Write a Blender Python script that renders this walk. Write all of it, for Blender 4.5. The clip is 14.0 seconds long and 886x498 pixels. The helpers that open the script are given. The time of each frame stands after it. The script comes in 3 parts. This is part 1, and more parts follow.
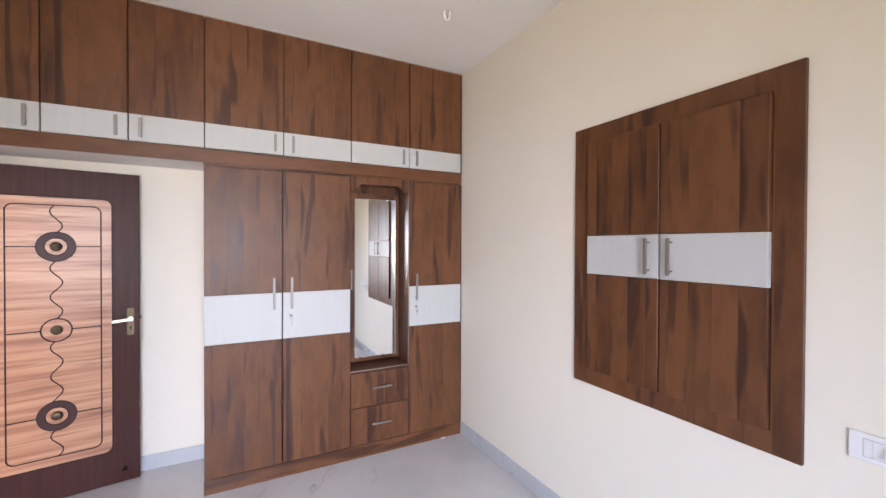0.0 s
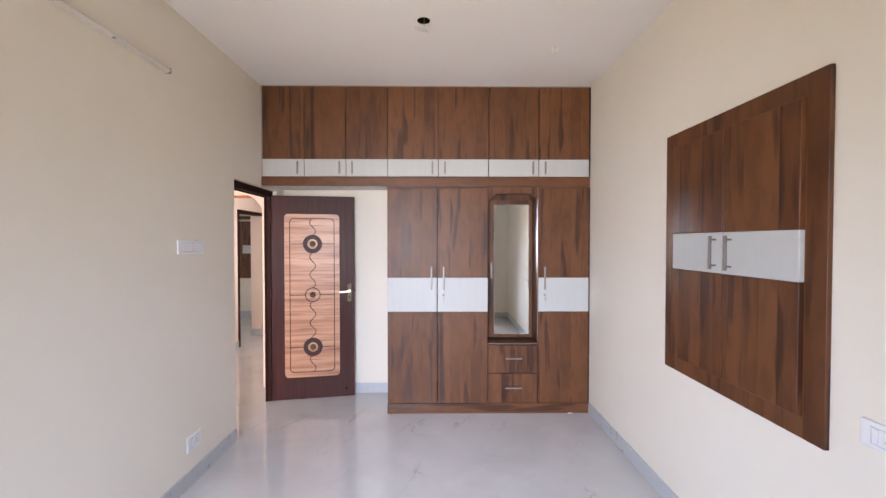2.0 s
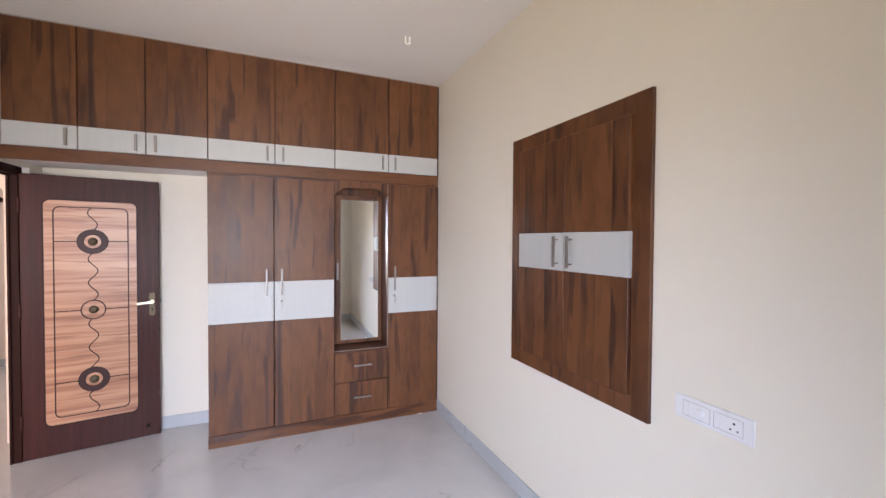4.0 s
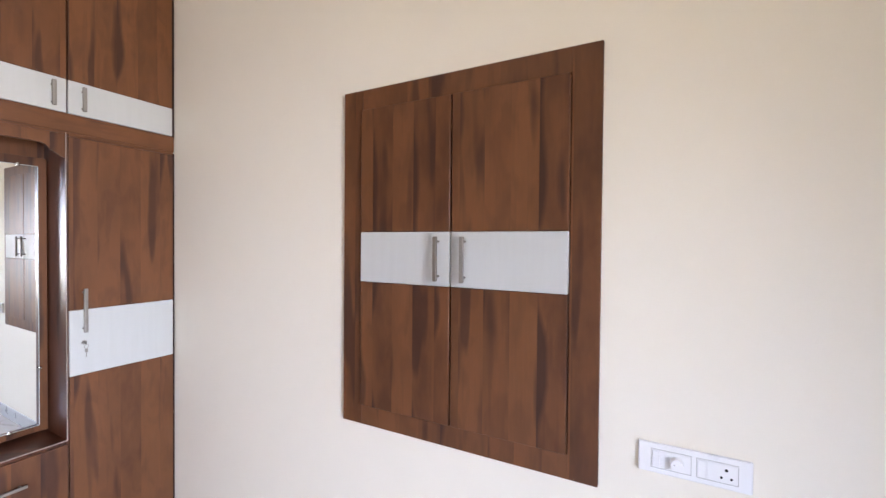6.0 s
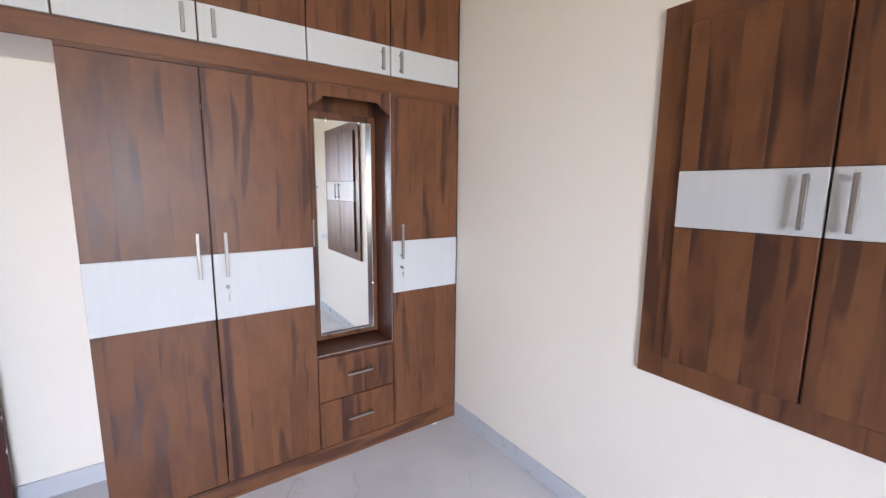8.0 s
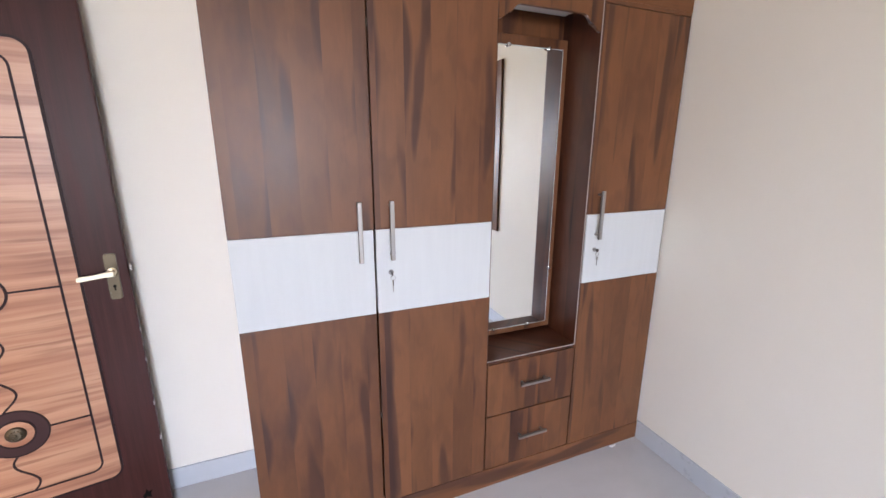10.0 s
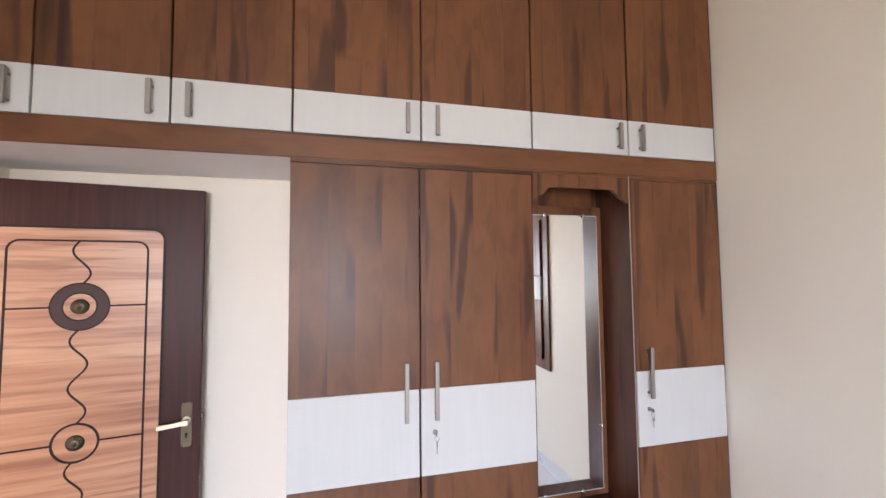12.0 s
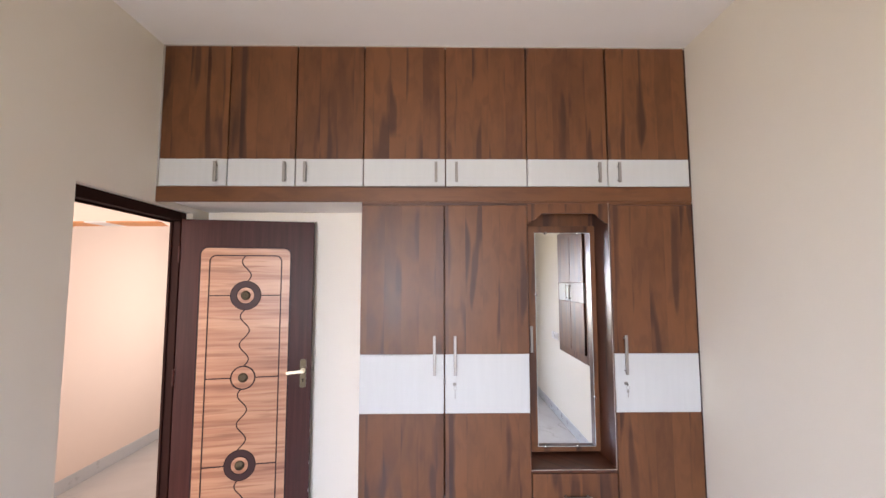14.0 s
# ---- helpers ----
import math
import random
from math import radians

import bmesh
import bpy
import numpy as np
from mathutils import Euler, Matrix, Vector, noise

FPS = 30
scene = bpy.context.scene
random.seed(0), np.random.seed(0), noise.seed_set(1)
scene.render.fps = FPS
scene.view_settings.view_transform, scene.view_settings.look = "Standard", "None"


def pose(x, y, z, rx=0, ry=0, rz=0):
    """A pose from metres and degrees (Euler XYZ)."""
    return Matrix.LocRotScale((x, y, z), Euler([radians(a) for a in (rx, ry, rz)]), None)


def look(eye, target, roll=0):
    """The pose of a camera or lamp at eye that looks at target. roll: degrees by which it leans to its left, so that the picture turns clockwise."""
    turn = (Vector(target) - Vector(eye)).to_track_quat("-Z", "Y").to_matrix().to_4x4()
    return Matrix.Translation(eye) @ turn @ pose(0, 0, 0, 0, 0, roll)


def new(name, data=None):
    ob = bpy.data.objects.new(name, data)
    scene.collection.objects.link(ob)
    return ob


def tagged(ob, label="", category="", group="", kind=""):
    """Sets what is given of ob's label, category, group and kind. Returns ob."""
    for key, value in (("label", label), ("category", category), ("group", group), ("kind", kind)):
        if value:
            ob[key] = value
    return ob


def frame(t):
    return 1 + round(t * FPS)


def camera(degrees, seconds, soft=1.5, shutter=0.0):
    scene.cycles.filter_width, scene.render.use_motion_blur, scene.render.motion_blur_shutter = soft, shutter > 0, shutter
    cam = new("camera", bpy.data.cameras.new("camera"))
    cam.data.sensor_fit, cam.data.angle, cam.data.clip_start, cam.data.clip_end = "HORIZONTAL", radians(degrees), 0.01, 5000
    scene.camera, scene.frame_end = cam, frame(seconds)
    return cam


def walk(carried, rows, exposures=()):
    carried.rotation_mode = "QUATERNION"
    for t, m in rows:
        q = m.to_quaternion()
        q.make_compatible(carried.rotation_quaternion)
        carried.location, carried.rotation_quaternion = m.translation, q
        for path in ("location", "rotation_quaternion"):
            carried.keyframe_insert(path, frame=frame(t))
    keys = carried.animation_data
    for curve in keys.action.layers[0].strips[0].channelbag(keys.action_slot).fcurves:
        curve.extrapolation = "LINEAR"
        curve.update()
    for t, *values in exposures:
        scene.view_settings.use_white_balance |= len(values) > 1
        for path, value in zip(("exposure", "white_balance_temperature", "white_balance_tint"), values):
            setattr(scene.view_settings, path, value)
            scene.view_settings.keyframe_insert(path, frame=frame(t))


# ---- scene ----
cam = camera(95.3, 14.0)
PATH = [
    (0, (1.306, -2.949, 1.598), (2.238, -1.179, 1.578), 0.2),
    (0.5, (1.443, -3.174, 1.584), (1.947, -1.239, 1.555), 0.1),
    (1, (1.557, -3.411, 1.592), (1.767, -1.423, 1.56), 0.1),
    (1.5, (1.639, -3.607, 1.6), (1.707, -1.608, 1.562), 0.0),
    (2, (1.633, -3.736, 1.604), (1.654, -1.737, 1.567), 0.0),
    (4.5, (1.59, -3.261, 1.604), (2.725, -1.614, 1.556), 0.4),
    (5, (1.622, -2.932, 1.612), (3.087, -1.572, 1.565), 0.4),
    (5.5, (1.651, -2.631, 1.597), (3.323, -1.534, 1.561), 0.5),
    (6, (1.693, -2.46, 1.608), (3.462, -1.529, 1.578), 0.5),
    (6.5, (1.723, -2.414, 1.602), (3.52, -1.536, 1.574), 0.5),
    (7, (1.72, -2.383, 1.605), (3.442, -1.368, 1.55), 0.5),
    (7.5, (1.602, -2.286, 1.59), (3.064, -0.928, 1.455), 0.8),
    (8, (1.458, -2.134, 1.577), (2.577, -0.503, 1.285), 0.5),
    (8.5, (1.355, -1.841, 1.511), (2.208, -0.092, 1.051), 0.8),
    (8.7, (1.325, -1.717, 1.491), (2.119, 0.046, 0.976), 0.5),
    (11, (1.319, -1.353, 1.633), (2.006, 0.496, 1.3), -0.0),
    (11.5, (1.313, -1.416, 1.675), (1.931, 0.484, 1.583), -0.3),
    (12, (1.336, -1.497, 1.704), (1.822, 0.44, 1.814), -0.5),
    (12.5, (1.377, -1.645, 1.706), (1.711, 0.313, 1.941), -0.4),
    (13, (1.452, -1.823, 1.689), (1.648, 0.147, 1.97), -0.2),
    (13.5, (1.539, -2.014, 1.677), (1.63, -0.032, 1.925), -0.1),
    (14, (1.581, -2.252, 1.668), (1.61, -0.259, 1.827), -0.1),
]
EXPOSURES = [(0.0, -0.03, 6600, 15.5), (4.5, -0.22, 6650, 16.5), (5.0, -0.08, 6600, 15), (5.5, 0.05, 6550, 15), (6.0, 0.14, 6520, 15), (6.5, 0.12, 6500, 15), (7.0, 0.06, 6500, 15), (8.0, 0.00, 6400, 14.5), (9.0, -0.05, 6400, 14.8), (11.0, -0.02, 6750, 16), (14.0, -0.04, 6850, 17)]
walk(cam, [(t, look(eye, target, roll)) for t, eye, target, roll in PATH], EXPOSURES)

# ---------------------------------------------------------------- the plan, in metres
W, NORTH, SOUTH, CEIL = 3.04, 0.54, -4.42, 3.037    # room: x 0..W, wardrobe fronts at y = 0
LIVING_SOUTH = -4.9
HALL, ARCH = -1.4, 0.71                             # passage wall, arch wall
WALL = 0.13

# ---------------------------------------------------------------- world, sun, window and fill light
world = bpy.data.worlds.new("world")
scene.world = world
world.use_nodes = True
wn, wl = world.node_tree.nodes, world.node_tree.links
sky = wn.new("ShaderNodeTexSky")
sky.sky_type, sky.sun_disc, sky.sun_elevation, sky.sun_rotation = "NISHITA", False, radians(50), radians(20)
wn["Background"].inputs["Strength"].default_value = 0.1
wl.new(sky.outputs["Color"], wn["Background"].inputs["Color"])

sun_data = bpy.data.lights.new("sun", "SUN")
sun_data.energy, sun_data.angle, sun_data.color = 3.0, radians(0.5), (1.0, 0.95, 0.88)
sun = new("sun", sun_data)
sun.matrix_world = look((3, 9, 12), (0, 0, 0))


def area_light(name, eye, target, w, h, watts, colour, spread=180):
    d = bpy.data.lights.new(name, "AREA")
    d.spread = radians(spread)
    d.shape, d.size, d.size_y, d.energy, d.color = "RECTANGLE", w, h, watts, colour
    ob = new(name, d)
    ob.matrix_world = look(eye, target)


BACK_WIN = (0.35, 1.70, 0.90, 2.15)                 # x0, x1, z0, z1 in the south wall
PASS_OPENING = (1.3, 2.6, 0.9, 2.2)                     # y0, y1, z0, z1 of the added fill opening in the passage's east wall
LIVING_OPENING = (-4.2, -1.0, 0.4, 2.3)                 # x0, x1, z0, z1 of the added fill opening in the living room's south wall
# just outside the south window: cool sky light coming down into the room, warm light thrown up by the ground
SX, SY = 1.02, SOUTH - 0.50
area_light("sky_light_south", (SX, SY, 1.85), (SX + 0.20, SY + 0.88, 1.85 - 0.39), 1.7, 1.5, 162, (0.685, 0.785, 1.0), 90)
area_light("ground_light_south", (SX, SY, 1.25), (SX + 0.20, SY + 0.92, 1.25 + 0.38), 1.7, 1.4, 45, (1.0, 0.87, 0.60), 88)
# added fill lamp that brightens the passage wall; no window is known there
area_light("window_light_passage", (-0.02, 1.95, 1.55), (-1.4, 1.95, 1.4), 1.25, 1.25, 25, (1.0, 0.93, 0.88))
# added fill lamp for the bright hall, behind an opening nobody sees
area_light("window_light_living", (-2.6, LIVING_SOUTH - 0.02, 1.35), (-2.2, 0, 1.0), 3.1, 1.85, 230, (1.0, 0.90, 0.84))
# added fill lamp for the far room's unseen window; that wall is solid
area_light("window_light_far", (-4.98, 3.0, 1.5), (-2, 3.2, 1.2), 1.2, 1.2, 55, (0.93, 0.96, 1.0))

# ---------------------------------------------------------------- materials


class Mat:
    """A node material; v() gives a coordinate, n() a node."""

    def __init__(self, name):
        self.m = bpy.data.materials.new(name)
        self.m.use_nodes = True
        self.t = self.m.node_tree
        self.b = self.t.nodes["Principled BSDF"]

    def n(self, kind, ins=None, **props):
        node = self.t.nodes.new(kind)
        for k, v in props.items():
            setattr(node, k, v)
        for k, v in (ins or {}).items():
            self.put(node.inputs[k], v)
        return node

    def put(self, socket, v):
        if isinstance(v, bpy.types.NodeSocket):
            self.t.links.new(v, socket)
        else:
            socket.default_value = v

    def math(self, op, a, b=0.0, c=0.0):
        return self.n("ShaderNodeMath", {0: a, 1: b, 2: c}, operation=op).outputs[0]

    def xyz(self, x, y, z):
        return self.n("ShaderNodeCombineXYZ", {0: x, 1: y, 2: z}).outputs[0]

    def coords(self):
        co = self.n("ShaderNodeTexCoord").outputs["Object"]
        s = self.n("ShaderNodeSeparateXYZ", {0: co})
        return co, s.outputs[0], s.outputs[1], s.outputs[2]

    def rand(self):
        return self.n("ShaderNodeObjectInfo").outputs["Random"]

    def noise(self, vec, scale=1.0, detail=4.0, rough=0.55, distort=0.0):
        return self.n("ShaderNodeTexNoise", {"Vector": vec, "Scale": scale, "Detail": detail, "Roughness": rough, "Distortion": distort}).outputs[0]

    def ramp(self, fac, *stops):
        r = self.n("ShaderNodeValToRGB", {0: fac})
        e = r.color_ramp.elements
        while len(e) < len(stops):
            e.new(0.5)
        for el, (p, c) in zip(e, stops):
            el.position, el.color = p, (*c, 1) if len(c) == 3 else c
        return r.outputs[0]

    def grey(self, fac, *stops):
        return self.ramp(fac, *[(p, (c, c, c)) for p, c in stops])

    def mix(self, fac, a, b, mode="MIX"):
        x = self.n("ShaderNodeMix", data_type="RGBA", blend_type=mode)
        for s, v in ((x.inputs[0], fac), (x.inputs[6], a), (x.inputs[7], b)):
            self.put(s, (*v, 1) if isinstance(v, tuple) and len(v) == 3 else v)
        return x.outputs[2]

    def set(self, **kw):
        for k, v in kw.items():
            key = {"color": "Base Color", "rough": "Roughness", "metal": "Metallic", "spec": "Specular IOR Level", "coat": "Coat Weight", "coat_rough": "Coat Roughness"}[k]
            if isinstance(v, tuple) and len(v) == 3:
                v = (*v, 1)
            self.put(self.b.inputs[key], v)
        return self

    def bump(self, height, strength, dist):
        self.t.links.new(self.n("ShaderNodeBump", {"Height": height, "Strength": strength, "Distance": dist}).outputs[0], self.b.inputs["Normal"])
        return self


def paint(name, colour, rough=0.6, mottle=0.05):
    m = Mat(name)
    co, x, y, z = m.coords()
    big = m.noise(co, 0.9, 3)
    fine = m.noise(co, 9.0, 5)
    tone = m.math("ADD", m.math("MULTIPLY", big, mottle), m.math("MULTIPLY", fine, mottle * 0.5))
    lo = tuple(c * (1 - mottle) for c in colour)
    hi = tuple(min(1.0, c * (1 + mottle * 0.6)) for c in colour)
    m.set(color=m.mix(m.math("MULTIPLY", tone, 0.8 / mottle), lo, hi), rough=m.grey(fine, (0.2, rough - 0.06), (0.8, rough + 0.06)))
    return m.bump(m.noise(co, 140.0, 3), 0.12, 0.002).m


def laminate(name, across=True, tone=1.0, lean=1.0, gloss=0.45, blue=0.85):
    """Walnut laminate with upright boards, dark flames and fine grain; across=False lays the grain flat."""
    m = Mat(name)
    co, x, y, z = m.coords()
    h, v = m.math("ADD", x, y), z
    if not across:
        h, v = v, h
    r = m.math("MULTIPLY", m.rand(), 37.0)
    h = m.math("ADD", h, m.math("MULTIPLY", r, 1.37))
    v = m.math("ADD", v, m.math("MULTIPLY", r, 0.61))
    hb = m.math("MULTIPLY", h, 10.5)
    board = m.n("ShaderNodeTexWhiteNoise", {"W": m.math("FLOOR", hb)}, noise_dimensions="1D").outputs[0]
    edge = m.math("FRACT", hb)
    far = m.math("SUBTRACT", 1.0, edge)
    vb = m.math("ADD", v, m.math("MULTIPLY", board, 7.3))
    wob = m.math("MULTIPLY", m.noise(m.xyz(m.math("MULTIPLY", h, 4.0), r, m.math("MULTIPLY", vb, 2.4)), 1.0, 1), 0.030)
    hw = m.math("ADD", h, wob)

    def flat(across_, along, shift, detail=2.0, rough=0.5, distort=0.0):
        return m.noise(m.xyz(m.math("MULTIPLY", hw, across_), shift, m.math("MULTIPLY", vb, along)), 1.0, detail, rough, distort)

    cloud = flat(8.0, 2.6, board, 4, 0.55)
    dabs = flat(14.0, 6.0, 4.0, 2, 0.5, 0.5)
    flame = flat(13.0, 1.7, m.math("MULTIPLY", board, 9.0), 1.5, 0.40, 0.15)
    fine = flat(46.0, 3.0, r, 1.5, 0.5, 0.1)
    grain = flat(240.0, 6.0, r, 3, 0.6)
    # spindle-shaped dark marks that lean on a board's edge
    reach = m.grey(m.noise(m.xyz(m.math("MULTIPLY", board, 41.0), 2.0, m.math("MULTIPLY", vb, 1.9)), 1.0, 0.5, 0.5), (0.56, 0.0), (0.75, 0.44))
    mark = m.grey(m.math("SUBTRACT", reach, edge), (0.0, 0.0), (0.17, 1.0))
    reach2 = m.grey(m.noise(m.xyz(m.math("MULTIPLY", board, 23.0), 6.0, m.math("MULTIPLY", vb, 2.2)), 1.0, 0.5, 0.5), (0.58, 0.0), (0.74, 0.26))
    mark2 = m.grey(m.math("SUBTRACT", reach2, far), (0.0, 0.0), (0.16, 1.0))
    base = m.mix(m.grey(cloud, (0.38, 0.0), (0.62, 1.0)), (0.086, 0.0320, 0.0130), (0.160, 0.0620, 0.0250))
    base = m.mix(m.math("MULTIPLY", board, 0.75), base, (0.205, 0.0860, 0.0350))
    base = m.mix(m.grey(dabs, (0.49, 0.0), (0.64, 0.32)), base, (0.070, 0.0235, 0.0115))
    base = m.mix(m.grey(fine, (0.60, 0.0), (0.72, 0.18)), base, (0.055, 0.0190, 0.0110))
    base = m.mix(m.grey(flame, (0.60, 0.0), (0.67, 0.68)), base, (0.034, 0.0115, 0.0085))
    base = m.mix(m.math("MULTIPLY", mark, 0.76), base, (0.030, 0.0100, 0.0085))
    base = m.mix(m.math("MULTIPLY", mark2, 0.45), base, (0.040, 0.0140, 0.0100))
    base = m.mix(m.grey(grain, (0.3, 0.10), (0.7, 0.0)), base, (0.04, 0.018, 0.012))
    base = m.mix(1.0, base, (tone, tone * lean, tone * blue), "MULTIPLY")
    m.set(color=base, rough=m.grey(cloud, (0.2, gloss - 0.05), (0.8, gloss + 0.05)), spec=0.40)
    return m.bump(grain, 0.10, 0.0006).m


def white_laminate(name, colour=(0.515, 0.525, 0.515)):
    m = Mat(name)
    co, x, y, z = m.coords()
    h = m.math("ADD", m.math("ADD", x, y), m.math("MULTIPLY", m.rand(), 31.0))
    g = m.noise(m.xyz(m.math("MULTIPLY", h, 38.0), 0.0, m.math("MULTIPLY", z, 2.6)), 1.0, 4, 0.6, 0.3)
    f = m.noise(m.xyz(m.math("MULTIPLY", h, 260.0), 0.0, m.math("MULTIPLY", z, 8.0)), 1.0, 2)
    c = m.mix(m.grey(g, (0.35, 0.0), (0.7, 1.0)), tuple(k * 0.96 for k in colour), colour)
    m.set(color=m.mix(m.grey(f, (0.3, 0.05), (0.7, 0.0)), c, (0.45, 0.45, 0.44)), rough=0.50, spec=0.35)
    return m.bump(f, 0.06, 0.0005).m


def door_wood():
    m = Mat("dark_door_wood")
    co, x, y, z = m.coords()
    g = m.noise(m.xyz(m.math("MULTIPLY", m.math("ADD", x, y), 34.0), 0.0, m.math("MULTIPLY", z, 1.2)), 1.0, 5, 0.6, 0.4)
    f = m.noise(m.xyz(m.math("MULTIPLY", m.math("ADD", x, y), 320.0), 0.0, m.math("MULTIPLY", z, 7.0)), 1.0, 3)
    c = m.mix(m.grey(g, (0.3, 0.0), (0.7, 1.0)), (0.038, 0.0112, 0.0090), (0.070, 0.0210, 0.0170))
    c = m.mix(m.grey(f, (0.35, 0.25), (0.7, 0.0)), c, (0.015, 0.007, 0.006))
    m.set(color=c, rough=m.grey(g, (0.2, 0.34), (0.8, 0.50)), spec=0.18)
    return m.bump(f, 0.15, 0.0006).m


def inlay_wood():
    m = Mat("inlay_wood")
    co, x, y, z = m.coords()
    sway = m.math("MULTIPLY", m.noise(m.xyz(m.math("MULTIPLY", x, 4.0), 0.0, m.math("MULTIPLY", z, 2.6)), 1.0, 2), 0.014)
    zz = m.math("ADD", z, sway)
    band = m.noise(m.xyz(m.math("MULTIPLY", x, 0.8), 3.0, m.math("MULTIPLY", zz, 23.0)), 1.0, 3, 0.55, 0.12)
    dark = m.noise(m.xyz(m.math("MULTIPLY", x, 2.2), 8.0, m.math("MULTIPLY", zz, 40.0)), 1.0, 2.5, 0.5, 0.2)
    f = m.noise(m.xyz(m.math("MULTIPLY", x, 9.0), 0.0, m.math("MULTIPLY", zz, 210.0)), 1.0, 3)
    c = m.ramp(band, (0.30, (0.29, 0.116, 0.060)), (0.46, (0.43, 0.205, 0.115)), (0.62, (0.54, 0.295, 0.170)))
    c = m.mix(m.grey(dark, (0.53, 0.0), (0.68, 0.70)), c, (0.22, 0.082, 0.042))
    c = m.mix(m.grey(f, (0.35, 0.18), (0.7, 0.0)), c, (0.30, 0.12, 0.07))
    m.set(color=c, rough=0.36)
    return m.bump(band, 0.12, 0.001).m


def marble():
    m = Mat("polished_marble_tile")
    co, x, y, z = m.coords()
    cloud = m.noise(co, 1.6, 6, 0.6, 0.4)
    warp = m.noise(co, 2.2, 4, 0.6)
    vein_c = m.xyz(m.math("ADD", m.math("MULTIPLY", x, 1.0), m.math("MULTIPLY", warp, 0.5)), m.math("ADD", m.math("MULTIPLY", y, 0.55), m.math("MULTIPLY", x, -0.75)), 0.0)
    v = m.noise(vein_c, 1.7, 3, 0.5, 0.3)
    line = m.math("ABSOLUTE", m.math("SUBTRACT", v, 0.5))
    mask = m.grey(m.noise(co, 1.9, 2), (0.52, 0.0), (0.68, 1.0))
    thin = m.math("MULTIPLY", m.grey(line, (0.0, 0.42), (0.007, 0.0)), mask)
    soft = m.math("MULTIPLY", m.grey(line, (0.0, 0.16), (0.07, 0.0)), mask)
    c = m.mix(m.grey(cloud, (0.3, 0.0), (0.7, 1.0)), (0.475, 0.465, 0.46), (0.565, 0.555, 0.55))
    c = m.mix(soft, c, (0.42, 0.39, 0.37))
    c = m.mix(thin, c, (0.17, 0.14, 0.12))
    haze = m.noise(co, 5.0, 4)
    m.set(color=c, rough=m.grey(haze, (0.3, 0.022), (0.75, 0.055)), spec=0.90)
    return m.bump(m.noise(co, 1.3, 2), 0.02, 0.004).m


def plain(name, colour, rough=0.4, metal=0.0, grain=0.0, spec=0.5):
    m = Mat(name)
    co, x, y, z = m.coords()
    f = m.noise(co, 14.0, 3)
    m.set(color=m.mix(f, tuple(c * 0.97 for c in colour), tuple(min(1, c * 1.03) for c in colour)), rough=m.grey(f, (0.3, max(0.02, rough - 0.04)), (0.7, rough + 0.05)), metal=metal, spec=spec)
    if grain:
        m.bump(m.noise(co, grain, 3), 0.3, 0.0008)
    return m.m


def mirror_glass():
    m = Mat("mirror_silver")
    co, x, y, z = m.coords()
    m.set(color=(0.88, 0.89, 0.87), rough=m.grey(m.noise(co, 7.0, 4), (0.4, 0.004), (0.8, 0.012)), metal=1.0)
    return m.m


CREAM = paint("cream_wall_paint", (0.79, 0.742, 0.648))
WHITE = paint("white_ceiling_paint", (0.83, 0.81, 0.80), 0.7, 0.03)
PEACH = paint("peach_wall_paint", (0.80, 0.67, 0.585))
ORANGE = paint("orange_arch_paint", (0.72, 0.30, 0.09), 0.5)
WOOD = laminate("walnut_laminate", tone=0.87, lean=0.945)
WOOD_FLAT = laminate("walnut_laminate_flat", across=False, tone=0.87, lean=0.945)
BAND = white_laminate("white_laminate")
DOORWOOD = door_wood()
INLAY = inlay_wood()
FRAMEWOOD = plain("painted_frame_wood", (0.024, 0.0075, 0.0055), 0.55, 0.0, 70.0, 0.10)
GROOVE = plain("dark_groove_paint", (0.024, 0.011, 0.011), 0.55, 0.0, 0.0, 0.2)
DISC = plain("dark_disc_veneer", (0.050, 0.022, 0.021), 0.45, 0.0, 0.0, 0.25)
MARBLE = marble()
SKIRT = plain("grey_skirting_tile", (0.48, 0.50, 0.52), 0.3)
STEEL = plain("brushed_steel", (0.30, 0.28, 0.26), 0.50, 1.0)
CHROME = plain("chrome", (0.58, 0.57, 0.56), 0.24, 1.0)
BRASS = plain("antique_brass", (0.105, 0.084, 0.056), 0.40, 1.0, 900.0)
BRASS_BRIGHT = plain("bright_brass", (0.68, 0.60, 0.44), 0.34, 1.0)
PLASTIC = plain("white_switch_plastic", (0.78, 0.78, 0.79), 0.3)
PLASTIC_GREY = plain("grey_plastic", (0.30, 0.29, 0.28), 0.4)
HOOK = plain("gloss_white_enamel", (0.93, 0.92, 0.91), 0.25)
TUBE = plain("frosted_tube", (0.70, 0.665, 0.62), 0.45)
# near-black colour that stands for the shade inside holes
HOLE = plain("dark_hole", (0.008, 0.007, 0.006), 0.9, 0.0, 0.0, 0.05)
EDGE = plain("pale_edge_band", (0.36, 0.31, 0.27), 0.5)
SEAL = plain("grey_white_filler", (0.42, 0.40, 0.38), 0.7, 0.0, 120.0)
MIRROR = mirror_glass()
GLASS_EDGE = plain("polished_glass_edge", (0.55, 0.60, 0.58), 0.12)
# niche lining colour; its dark tone also stands for shade in door gaps
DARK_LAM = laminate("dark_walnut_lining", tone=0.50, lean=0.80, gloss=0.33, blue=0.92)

# ---------------------------------------------------------------- mesh helpers


